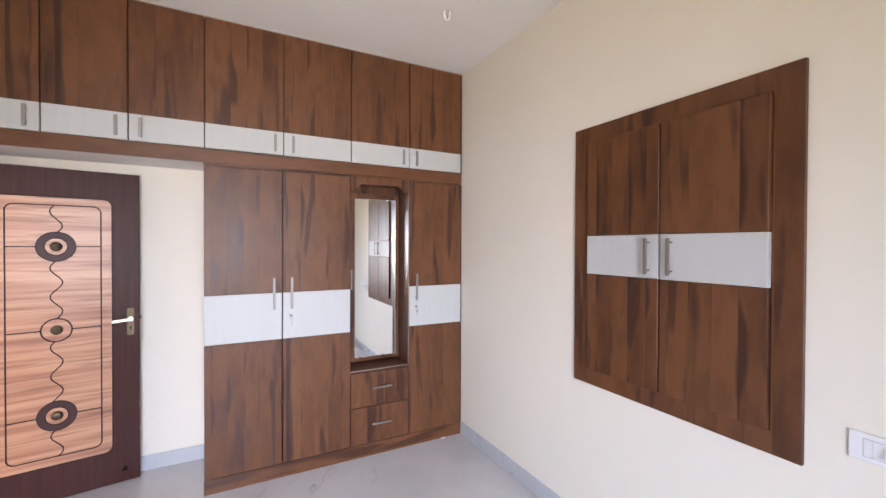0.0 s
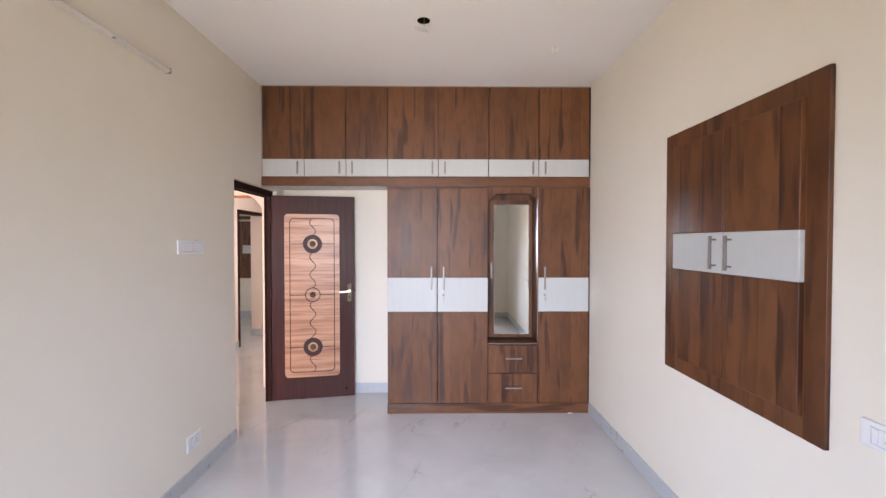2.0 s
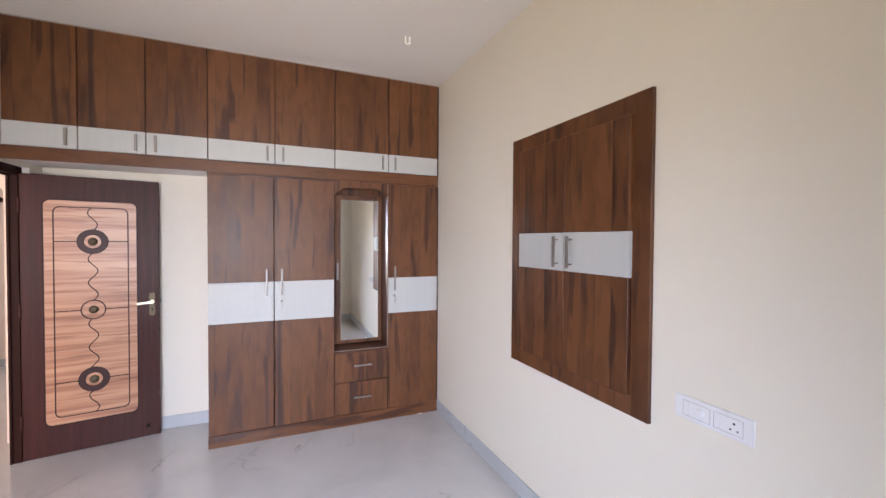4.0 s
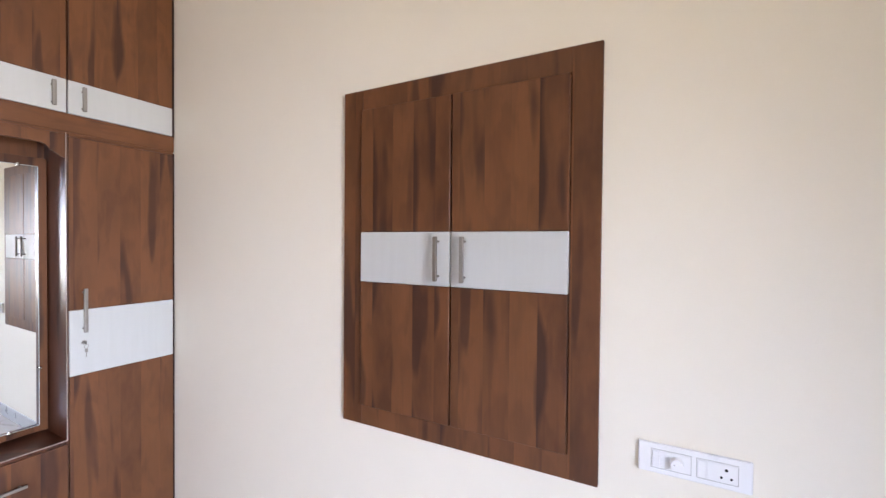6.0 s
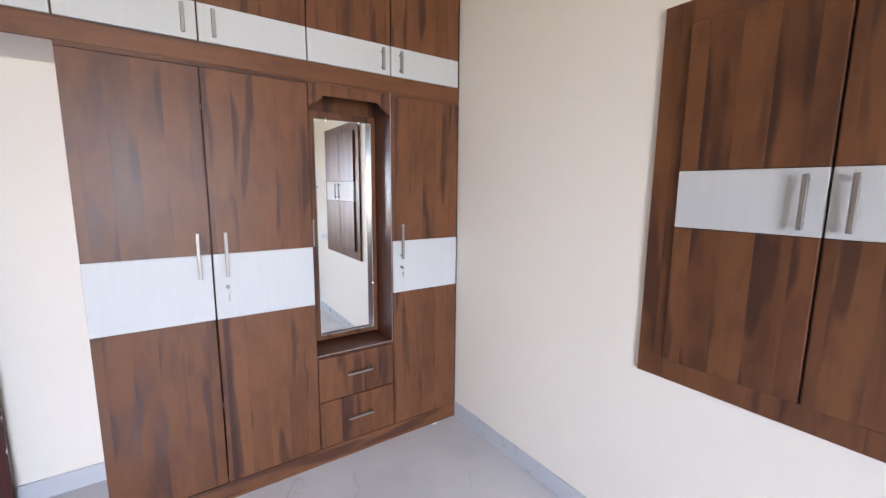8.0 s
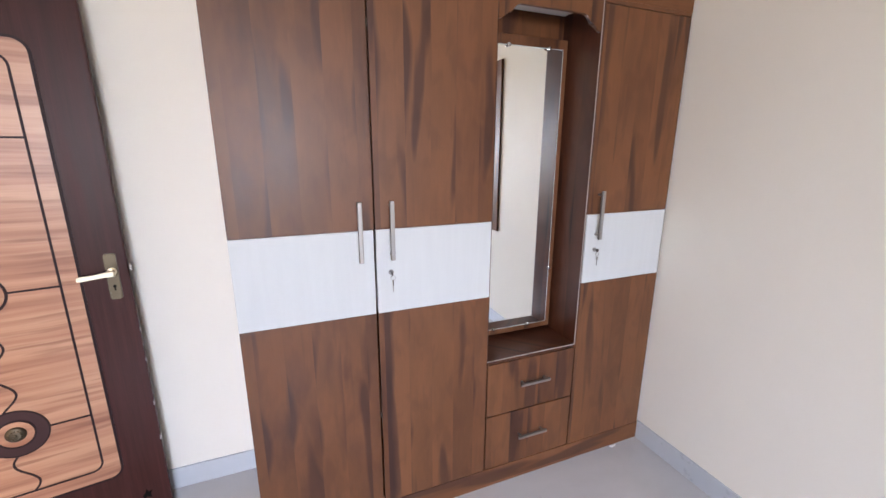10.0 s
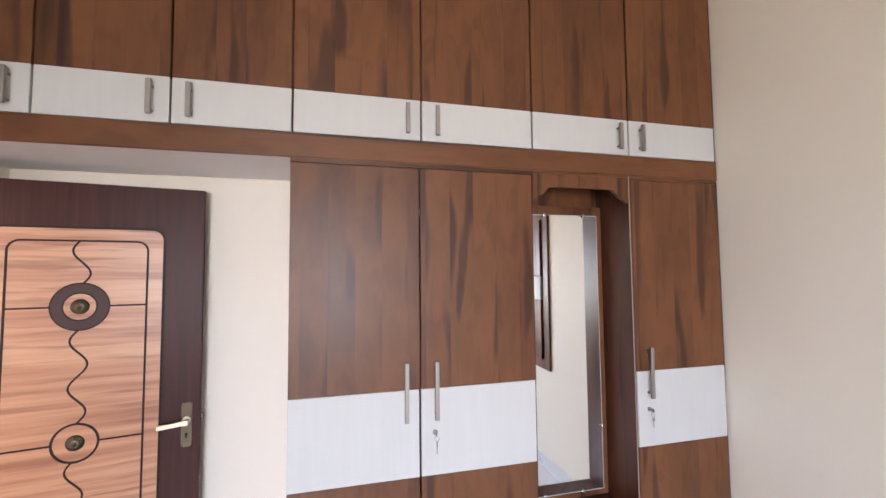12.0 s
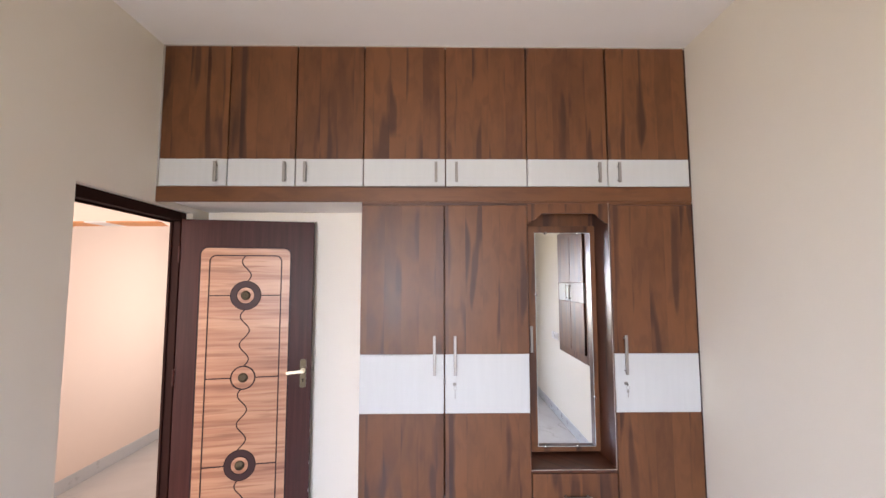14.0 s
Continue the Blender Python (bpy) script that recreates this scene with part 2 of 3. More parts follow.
def box(bm, x0, x1, y0, y1, z0, z1, bevel=0.0, seg=1):
    c = ((x0 + x1) / 2, (y0 + y1) / 2, (z0 + z1) / 2)
    s = (abs(x1 - x0), abs(y1 - y0), abs(z1 - z0))
    got = bmesh.ops.create_cube(bm, size=1, matrix=Matrix.Translation(c) @ Matrix.Diagonal((*s, 1)))
    if bevel:
        edges = list({e for v in got["verts"] for e in v.link_edges})
        bmesh.ops.bevel(bm, geom=edges, offset=bevel, segments=seg, affect="EDGES", profile=0.5)
    return bm


def boxes(*rows, bevel=0.0, seg=1):
    bm = bmesh.new()
    for r in rows:
        box(bm, *r, bevel=bevel, seg=seg)
    return bm


def rod(bm, a, b, r, r2=None, seg=20):
    a, b = Vector(a), Vector(b)
    turn = (b - a).to_track_quat("Z", "Y").to_matrix().to_4x4()
    bmesh.ops.create_cone(bm, cap_ends=True, segments=seg, radius1=r, radius2=r if r2 is None else r2, depth=(b - a).length, matrix=Matrix.Translation((a + b) / 2) @ turn)
    return bm


def dome(bm, c, r, flat, axis="Y", seg=20):
    got = bmesh.ops.create_uvsphere(bm, u_segments=seg, v_segments=10, radius=r)
    s = {"X": (flat, 1, 1), "Y": (1, flat, 1), "Z": (1, 1, flat)}[axis]
    bmesh.ops.transform(bm, matrix=Matrix.Translation(c) @ Matrix.Diagonal((*s, 1)), verts=got["verts"])
    return bm


def prism(bm, outline, y0, y1):
    """A closed outline in x and z, between two depths."""
    a = [bm.verts.new((x, y0, z)) for x, z in outline]
    b = [bm.verts.new((x, y1, z)) for x, z in outline]
    n = len(outline)
    for i in range(n):
        bm.faces.new((a[i], a[(i + 1) % n], b[(i + 1) % n], b[i]))
    bm.faces.new(a[::-1])
    bm.faces.new(b)
    bmesh.ops.recalc_face_normals(bm, faces=bm.faces)
    return bm


def ribbon(bm, pts, width, y0, y1, closed=False):
    """A strip of the given width along points in x and z, between two depths."""
    n = len(pts)
    rows = []
    for i, (x, z) in enumerate(pts):
        p, q = (pts[(i - 1) % n], pts[(i + 1) % n]) if closed else (pts[max(i - 1, 0)], pts[min(i + 1, n - 1)])
        d = Vector((q[0] - p[0], q[1] - p[1]))
        d.normalize()
        nx, nz = -d.y * width / 2, d.x * width / 2
        rows.append([bm.verts.new(c) for c in ((x + nx, y0, z + nz), (x - nx, y0, z - nz), (x - nx, y1, z - nz), (x + nx, y1, z + nz))])
    for i in range(n if closed else n - 1):
        a, b = rows[i], rows[(i + 1) % n]
        for k in range(4):
            bm.faces.new((a[k], a[(k + 1) % 4], b[(k + 1) % 4], b[k]))
    if not closed:
        bm.faces.new(rows[0][::-1])
        bm.faces.new(rows[-1])
    bmesh.ops.recalc_face_normals(bm, faces=bm.faces)
    return bm


def arc(cx, cz, r, a0, a1, n):
    return [(cx + r * math.cos(radians(a0 + (a1 - a0) * i / n)), cz + r * math.sin(radians(a0 + (a1 - a0) * i / n))) for i in range(n + 1)]


def rounded(x0, x1, z0, z1, r, n=8):
    return arc(x1 - r, z1 - r, r, 0, 90, n) + arc(x0 + r, z1 - r, r, 90, 180, n) + arc(x0 + r, z0 + r, r, 180, 270, n) + arc(x1 - r, z0 + r, r, 270, 360, n)


BASES = {}


def thing(name, base, label, category, group="", kind="", turn=0.0):
    ob = new(name)
    ob.matrix_world = pose(*base, 0, 0, turn)
    ob.empty_display_size = 0.1
    BASES[ob.name] = Vector((0, 0, 0)) if turn else Vector(base)
    return tagged(ob, label, category, group, kind)


def part(name, bm, material, parent, label="", smooth=False):
    """One mesh object under a thing or a part; corners are given in the room's metres."""
    base = BASES[parent.name]
    bmesh.ops.translate(bm, verts=bm.verts, vec=-base)
    me = bpy.data.meshes.new(name)
    bm.to_mesh(me)
    bm.free()
    me.materials.append(material)
    for p in me.polygons:
        p.use_smooth = smooth
    ob = new(name, me)
    ob.parent = parent
    BASES[ob.name] = base
    return tagged(ob, label)


def solid(name, bm, material, label="", category="", kind="structure", smooth=False):
    me = bpy.data.meshes.new(name)
    bm.to_mesh(me)
    bm.free()
    me.materials.append(material)
    for p in me.polygons:
        p.use_smooth = smooth
    ob = new(name, me)
    BASES[ob.name] = Vector((0, 0, 0))
    return tagged(ob, label, category, "", kind)


# ---------------------------------------------------------------- large structure
T, B = 3.2, -0.15                                   # tops of walls, underside of the floor
solid("floor", boxes((-5.2, W + 0.2, LIVING_SOUTH - 0.2, 5.2, B, 0)), MARBLE, "polished grey-beige marble tile floor with thin dark veins")

bx0, bx1, bz0, bz1 = BACK_WIN
solid("wall_south", boxes((0, bx0, SOUTH - WALL, SOUTH, 0, CEIL), (bx1, W, SOUTH - WALL, SOUTH, 0, CEIL), (bx0, bx1, SOUTH - WALL, SOUTH, 0, bz0), (bx0, bx1, SOUTH - WALL, SOUTH, bz1, CEIL)), CREAM, "cream painted wall with a window opening")
solid("wall_east", boxes((W, W + 0.2, SOUTH - WALL, NORTH + WALL, 0, T)), CREAM, "smooth cream painted wall")
solid("wall_north", boxes((-WALL, W, NORTH, NORTH + WALL, 0, T)), CREAM, "cream painted wall behind the open door")
DOOR0, DOOR1, DOORZ = -0.49, 0.36, 2.108
solid("wall_west", boxes((-WALL, 0, SOUTH - WALL, DOOR0, 0, CEIL), (-WALL, 0, DOOR0, DOOR1, DOORZ, CEIL), (-WALL, 0, DOOR1, NORTH, 0, CEIL)), CREAM, "cream painted wall with the doorway")


def ceiling_mesh():
    """Slab with a round hole for the lamp's cable box."""
    hx, hy, s, r = 1.535, -1.085, 0.07, 0.043
    bm = boxes((-5.2, hx - s, LIVING_SOUTH - 0.2, 5.2, CEIL, T), (hx + s, W + 0.2, LIVING_SOUTH - 0.2, 5.2, CEIL, T), (hx - s, hx + s, LIVING_SOUTH - 0.2, hy - s, CEIL, T), (hx - s, hx + s, hy + s, 5.2, CEIL, T))
    n = 32
    ring, outer, up = [], [], []
    for i in range(n):
        a = 2 * math.pi * i / n
        c, d = math.cos(a), math.sin(a)
        k = s / max(abs(c), abs(d))
        ring.append(bm.verts.new((hx + r * c, hy + r * d, CEIL)))
        up.append(bm.verts.new((hx + r * c, hy + r * d, CEIL + 0.09)))
        outer.append(bm.verts.new((hx + k * c, hy + k * d, CEIL)))
    for i in range(n):
        j = (i + 1) % n
        bm.faces.new((ring[i], ring[j], outer[j], outer[i]))
        bm.faces.new((ring[j], ring[i], up[i], up[j]))
    return bm


solid("ceiling", ceiling_mesh(), WHITE, "flat white painted ceiling")

# skirting
SK, SD = 0.105, 0.010
solid("baseboard", boxes((W - SD, W, SOUTH, 0.0, 0, SK), bevel=0.002), SKIRT, "grey skirting tile along the cream wall")
solid("baseboard", boxes((0, SD, SOUTH, DOOR0, 0, SK), bevel=0.002), SKIRT, "grey skirting tile ending at the doorway")
solid("baseboard", boxes((SD, W - SD, SOUTH, SOUTH + SD, 0, SK), bevel=0.002), SKIRT, "grey skirting tile along the cream wall")
solid("baseboard", boxes((0, 1.150, NORTH - SD, NORTH, 0, SK), bevel=0.002), SKIRT, "grey skirting tile behind the open door")

# door frame, set a little back from the wall's face
solid("door_frame", boxes((-0.106, -0.04, DOOR0, DOOR0 + 0.045, 0, DOORZ), (-0.106, -0.04, 0.303, DOOR1, 0, DOORZ), (-0.106, -0.04, DOOR0 + 0.045, 0.303, 2.050, DOORZ),
                          (-0.101, -0.085, 0.291, 0.303, 0, 2.050), (-0.101, -0.085, DOOR0 + 0.045, 0.288, 2.038, 2.050), bevel=0.003), FRAMEWOOD, "dark brown wooden door frame with a rebate")


def window_frame(name, rows, grille, label):
    solid(name, boxes(*rows, *grille, bevel=0.003), PLASTIC, label)


f = 0.05
window_frame("window_1", [(bx0, bx0 + f, SOUTH - 0.09, SOUTH - 0.04, bz0, bz1), (bx1 - f, bx1, SOUTH - 0.09, SOUTH - 0.04, bz0, bz1), (bx0 + f, bx1 - f, SOUTH - 0.09, SOUTH - 0.04, bz0, bz0 + f), (bx0 + f, bx1 - f, SOUTH - 0.09, SOUTH - 0.04, bz1 - f, bz1)],
             [((bx0 + bx1) / 2 - 0.02, (bx0 + bx1) / 2 + 0.02, SOUTH - 0.085, SOUTH - 0.045, bz0 + f, bz1 - f)], "white framed two-light window")

# passage, far room and a living room of unseen, added walls beyond the doorway
py0, py1, pz0, pz1 = PASS_OPENING
solid("wall_passage_east", boxes((-WALL, 0, NORTH + WALL + 0.001, py0, 0, CEIL), (-WALL, 0, py1, 5.0, 0, CEIL), (-WALL, 0, py0, py1, 0, pz0), (-WALL, 0, py0, py1, pz1, CEIL)), PEACH, "unseen peach passage wall with an added opening for fill light")
FD0, FD1, FDZ = 2.38, 3.50, 2.09
solid("wall_passage_west", boxes((HALL - 0.1, HALL, 0.921, FD0, 0, CEIL), (HALL - 0.1, HALL, FD1, 5.0, 0, CEIL), (HALL - 0.1, HALL, FD0, FD1, FDZ, CEIL)), PEACH, "brightly lit peach painted passage wall")
solid("wall_passage_return", boxes((-1.59, HALL - 0.015, 3.22, 3.40, 0, CEIL)), PEACH, "short peach painted wall return inside the far doorway")
solid("door_frame", boxes((HALL - 0.105, HALL + 0.012, FD0, FD0 + 0.05, 0, FDZ), (HALL - 0.105, HALL + 0.012, FD1 - 0.05, FD1, 0, FDZ), (HALL - 0.105, HALL + 0.012, FD0 + 0.05, FD1 - 0.05, FDZ - 0.05, FDZ), bevel=0.003), FRAMEWOOD, "dark brown wooden frame of the far doorway")
lx0, lx1, lz0, lz1 = LIVING_OPENING
solid("wall_living_south", boxes((-5, lx0, LIVING_SOUTH - WALL, LIVING_SOUTH, 0, CEIL), (lx1, -WALL, LIVING_SOUTH - WALL, LIVING_SOUTH, 0, CEIL), (lx0, lx1, LIVING_SOUTH - WALL, LIVING_SOUTH, 0, lz0), (lx0, lx1, LIVING_SOUTH - WALL, LIVING_SOUTH, lz1, CEIL)), PEACH, "unseen peach living room wall with an added opening for fill light")
solid("wall_living_west", boxes((-5.2, -5, LIVING_SOUTH - WALL, 5.2, 0, T)), PEACH, "peach painted outer wall")
solid("wall_far_north", boxes((-5, 0, 4.9, 5.1, 0, CEIL)), CREAM, "pale painted end wall of the far room")
solid("wall_living_lining", boxes((-WALL - 0.006, -WALL, LIVING_SOUTH, DOOR0 - 0.01, 0, CEIL), (-WALL, -0.03, LIVING_SOUTH, SOUTH - WALL, 0, CEIL)), PEACH, "peach painted face of the bedroom wall")


def arch_outline():
    """Wall with an opening that has ogee corners at its top."""
    l, r, t, q = -1.40, -0.30, 2.110, 0.150
    lead = [(0.0, -q), (0.008, -0.128), (0.032, -0.100), (0.060, -0.066), (0.074, -0.045), (0.088, -0.034), (0.110, -0.022), (0.148, 0.0)]
    left = [(l + dx, t + dz) for dx, dz in lead]
    right = [(r - dx, t + dz) for dx, dz in lead][::-1]
    return l, r, left + right


al, ar, top = arch_outline()
bm = bmesh.new()
prism(bm, [(al, 0), *top, (ar, 0), (-WALL - 0.001, 0), (-WALL - 0.001, CEIL), (-5.0, CEIL), (-5.0, 0)], ARCH, ARCH + 0.21)
solid("wall_arch", bm, PEACH, "peach painted arch wall with curved upper corners")
bm = bmesh.new()
cut = len(top) // 2
prism(bm, [(x, z - 0.001) for x, z in top[:cut]] + [(-1.0, 2.109), (-1.0, 2.101)] + [(x, z - 0.009) for x, z in top[:cut][::-1]], ARCH - 0.001, ARCH + 0.211)
prism(bm, [(-0.84, 2.109), (-0.465, 2.109), (-0.465, 2.101), (-0.84, 2.101)], ARCH - 0.001, ARCH + 0.211)
solid("trim", bm, ORANGE, "orange painted underside of the arch")
solid("trim", boxes((-0.999, -0.841, ARCH - 0.001, ARCH + 0.211, 2.100, 2.109)), WHITE, "pale painted stripe across the underside of the arch")

solid("baseboard", boxes((HALL, HALL + SD, 0.921, FD0, 0, SK), bevel=0.002), SKIRT, "grey skirting tile along the passage")
solid("baseboard", boxes((-1.59, HALL - 0.015, 3.21, 3.22, 0, SK), (-1.60, -1.59, 3.21, 3.4, 0, SK)), SKIRT, "grey skirting tile round the wall return")
solid("baseboard", boxes((-5, -1.5, 4.89, 4.9, 0, 0.13)), SKIRT, "grey skirting tile of the far room")

# ---------------------------------------------------------------- handles and small fittings


def bar_handle(parent, x, y, z0, z1, out=0.030, r=0.006, label=""):
    """Upright bar on a front that faces -y; its fixing posts run back to y."""
    bm = bmesh.new()
    box(bm, x - 0.0078, x + 0.0078, y - out - r, y - out + r, z0, z1, bevel=0.0022, seg=2)
    for z in (z0 + 0.018, z1 - 0.018):
        rod(bm, (x, y - out, z), (x, y, z), 0.0045, seg=12)
    return part("handle", bm, STEEL, parent, label or "brushed steel bar handle")


def level_handle(parent, x0, x1, y, z, out=0.028, r=0.006):
    bm = bmesh.new()
    box(bm, x0, x1, y - out - r, y - out + r, z - r, z + r, bevel=0.0022, seg=2)
    for x in (x0 + 0.018, x1 - 0.018):
        rod(bm, (x, y - out, z), (x, y, z), 0.0045, seg=12)
    return part("handle", bm, STEEL, parent, "brushed steel bar handle")


def front(parent, x0, x1, z0, z1, b0, b1, thick=0.018, name="door", label=""):
    """A door front at y = 0 in walnut, with its white band between b0 and b1."""
    rows = []
    if b0 - z0 > 0.005:
        rows.append((x0, x1, 0, thick, z0, b0 - 0.0008))
    if z1 - b1 > 0.005:
        rows.append((x0, x1, 0, thick, b1 + 0.0008, z1))
    d = part(name, boxes(*rows, bevel=0.0018, seg=2), WOOD, parent, label)
    part("white_band", boxes((x0, x1, -0.0005, thick, b0, b1), bevel=0.0018, seg=2), BAND, d, "white wood-grain laminate band")
    return d


def lock_and_key(door, x, z, wide=True):
    bm = bmesh.new()
    rod(bm, (x, -0.004, z), (x, 0, z), 0.010)
    rod(bm, (x, -0.007, z), (x, -0.004, z), 0.007)
    part("lock", bm, STEEL, door, "round steel cabinet lock")
    bm = bmesh.new()
    box(bm, x - 0.0012, x + 0.0012, -0.016, -0.007, z - 0.003, z + 0.003, bevel=0.0005)
    rod(bm, (x - 0.001, -0.021, z), (x + 0.001, -0.021, z), 0.008)
    part("key", bm, STEEL, door, "small steel key left in the lock")
    # the spare key hangs below from a short ring
    bm = bmesh.new()
    ribbon(bm, arc(x + 0.002, z - 0.017, 0.009, 0, 350, 18), 0.0012, -0.021, -0.0195, closed=True)
    a, b = (x - 0.0045, x + 0.0075) if wide else (x + 0.001, x + 0.003)
    box(bm, a, b, -0.0225 if wide else -0.027, -0.0205 if wide else -0.015, z - 0.046, z - 0.028, bevel=0.0009)
    box(bm, x, x + 0.003, -0.0225, -0.0205, z - 0.070, z - 0.046, bevel=0.0005)
    part("hanging_key", bm, STEEL, door, "spare steel key hanging on a ring")


# ---------------------------------------------------------------- wardrobes below the overhead row
BAND0, BAND1 = 0.953, 1.268
WZ0, WZ1 = 0.098, 2.096
D = 0.018                                           # fronts are 18 mm thick
bench = thing("plinth", (2.1, 0.27, 0), "walnut laminate plinth board under the wardrobes", "plinth", kind="structure")
part("board", boxes((1.155, W - 0.004, 0.0, D, 0, 0.094), bevel=0.0015), WOOD_FLAT, bench)
part("base_frame", boxes((1.157, W - 0.004, 0.03, NORTH - 0.002, 0, 0.094)), WOOD, bench)

rail = thing("fascia", (1.5, 0.01, 2.11), "walnut laminate fascia board between wardrobes and overhead cabinets", "fascia board", kind="structure")
part("long_board", boxes((0.004, W - 0.006, 0.001, D, 2.116, 2.203), bevel=0.0015), WOOD_FLAT, rail)
part("top_rail", boxes((1.157, 2.088, 0.0015, D, 2.098, 2.115), (2.562, W - 0.012, 0.0015, D, 2.098, 2.115), (2.0885, 2.5615, 0.001, D, 2.105, 2.115)), WOOD_FLAT, rail)

w1 = thing("wardrobe", (1.62, 0.28, 0.095), "two-door walnut laminate wardrobe with a white middle band", "wardrobe", "built-in wardrobe units")
part("carcass", boxes((1.157, 1.172, 0.020, NORTH - 0.002, 0.096, 2.108), (1.172, 2.07, NORTH - 0.02, NORTH - 0.002, 0.096, 2.108), (2.07, 2.086, 0.020, NORTH - 0.002, 0.096, 2.108), (1.172, 2.07, 0.021, NORTH - 0.02, 0.096, 0.115), (1.172, 2.07, 0.021, NORTH - 0.02, 2.09, 2.108)), WOOD, w1)
d = front(w1, 1.158, 1.6165, WZ0, WZ1, BAND0, BAND1)
bar_handle(d, 1.566, 0, 1.160, 1.372)
d = front(w1, 1.6238, 2.0865, WZ0, WZ1, BAND0, BAND1)
bar_handle(d, 1.678, 0, 1.160, 1.372)
lock_and_key(d, 1.676, 1.108, wide=False)
# added strip for the brown door edge in the gap; makes it less black
part("door_lip", boxes((1.6175, 1.6205, 0.010, 0.017, BAND1, WZ1)), WOOD, w1, "thin walnut strip added in the door gap to make it less black")
bm = bmesh.new()
for z in (0.52, 1.93):
    bm = bmesh.new()
    rod(bm, (1.6205, 0.004, z - 0.012), (1.6205, 0.004, z + 0.012), 0.0022, seg=8)
    part("door_catch", bm, CHROME, w1, "small metal catch in the gap of the doors")

w3 = thing("wardrobe", (2.80, 0.28, 0.095), "single-door walnut laminate wardrobe beside the cream wall", "wardrobe", "built-in wardrobe units")
part("carcass", boxes((2.5615, 2.578, 0.020, NORTH - 0.002, 0.096, 2.108), (3.012, 3.028, 0.020, NORTH - 0.002, 0.096, 2.108), (2.578, 3.012, NORTH - 0.02, NORTH - 0.002, 0.096, 2.108), (2.578, 3.012, 0.021, NORTH - 0.02, 0.096, 0.115), (2.578, 3.012, 0.021, NORTH - 0.02, 2.09, 2.108)), WOOD, w3)
d = front(w3, 2.5605, 3.026, WZ0, WZ1, BAND0, BAND1)
bar_handle(d, 2.613, 0, 1.160, 1.372)
lock_and_key(d, 2.616, 1.108)
# dark strip put in for the shade of the open gap at the wall
part("side_strip", boxes((3.029, W, 0.010, 0.03, 0.096, 2.108)), GROOVE, w3, "dark strip that stands for the shaded gap at the wall")

# the mirror unit with its niche and two drawers
NX0, NX1, NZ0, NZ1, NB = 2.0915, 2.5500, 0.655, 2.112, 0.240
w2 = thing("dressing_unit", (2.32, 0.28, 0.095), "walnut dressing unit with a mirror niche above two drawers", "dressing unit", "built-in wardrobe units")
part("carcass", boxes((2.0895, 2.5580, 0.022, NORTH - 0.002, 0.096, 0.636), (2.0895, 2.5580, NB + 0.012, NORTH - 0.002, 0.655, 2.108)), WOOD, w2)
part("niche_back", boxes((NX0, NX1, NB, NB + 0.010, NZ0 + 0.001, NZ1)), WOOD, w2, "walnut back panel of the niche")
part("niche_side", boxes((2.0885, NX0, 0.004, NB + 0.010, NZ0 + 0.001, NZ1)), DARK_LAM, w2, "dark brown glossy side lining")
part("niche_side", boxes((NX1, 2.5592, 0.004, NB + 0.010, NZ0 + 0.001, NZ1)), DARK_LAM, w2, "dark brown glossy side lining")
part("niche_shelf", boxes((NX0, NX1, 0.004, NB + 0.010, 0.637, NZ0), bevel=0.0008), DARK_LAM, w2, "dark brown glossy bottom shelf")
part("edge_strip", boxes((NX1 + 0.0005, NX1 + 0.0030, 0.0, 0.0035, 0.650, NZ1), (NX0 - 0.002, NX1 + 0.0005, 0.0, 0.0035, 0.6515, 0.6545)), EDGE, w2, "thin pale edge band round the niche")
lead = [(0.0, 1.992), (0.016, 1.998), (0.030, 2.010), (0.038, 2.013), (0.044, 2.019), (0.054, 2.021), (0.061, 2.033), (0.074, 2.046), (0.090, 2.050)]
edge = [(NX0 + 0.0005 + dx, z) for dx, z in lead] + [(NX1 - 0.0005 - dx, z) for dx, z in lead[::-1]]
bm = bmesh.new()
prism(bm, edge + [(NX1 - 0.0005, 2.104), (NX0 + 0.0005, 2.104)], 0.002, 0.018)
part("valance", bm, WOOD, w2, "shaped walnut valance with ogee corners")
board = part("mirror_door", boxes((2.116, 2.547, 0.199, 0.217, 0.668, 2.004), bevel=0.0015), WOOD, w2, "walnut door that carries the mirror")
MX0, MX1, MZ0, MZ1, MY = 2.174, 2.508, 0.706, 1.958, 0.181
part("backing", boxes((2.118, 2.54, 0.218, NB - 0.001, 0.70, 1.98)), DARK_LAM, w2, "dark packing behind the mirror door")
bm = boxes((MX0, MX1, MY, MY + 0.005, MZ0, MZ1), bevel=0.0006)
slew = dict(cent=((MX0 + MX1) / 2, MY, 1.3), matrix=Matrix.Rotation(radians(-0.4), 3, "Z"))
bmesh.ops.rotate(bm, verts=bm.verts, **slew)
glass = part("mirror", bm, MIRROR, board, "tall frameless mirror")
bm = boxes((MX0 - 0.0022, MX0 - 0.0002, MY, MY + 0.005, MZ0, MZ1), (MX1 + 0.0002, MX1 + 0.0022, MY, MY + 0.005, MZ0, MZ1), (MX0, MX1, MY, MY + 0.005, MZ1 + 0.0002, MZ1 + 0.0022), (MX0, MX1, MY, MY + 0.005, MZ0 - 0.0022, MZ0 - 0.0002))
bmesh.ops.rotate(bm, verts=bm.verts, **slew)
part("polished_edge", bm, GLASS_EDGE, glass, "bright polished glass edge")
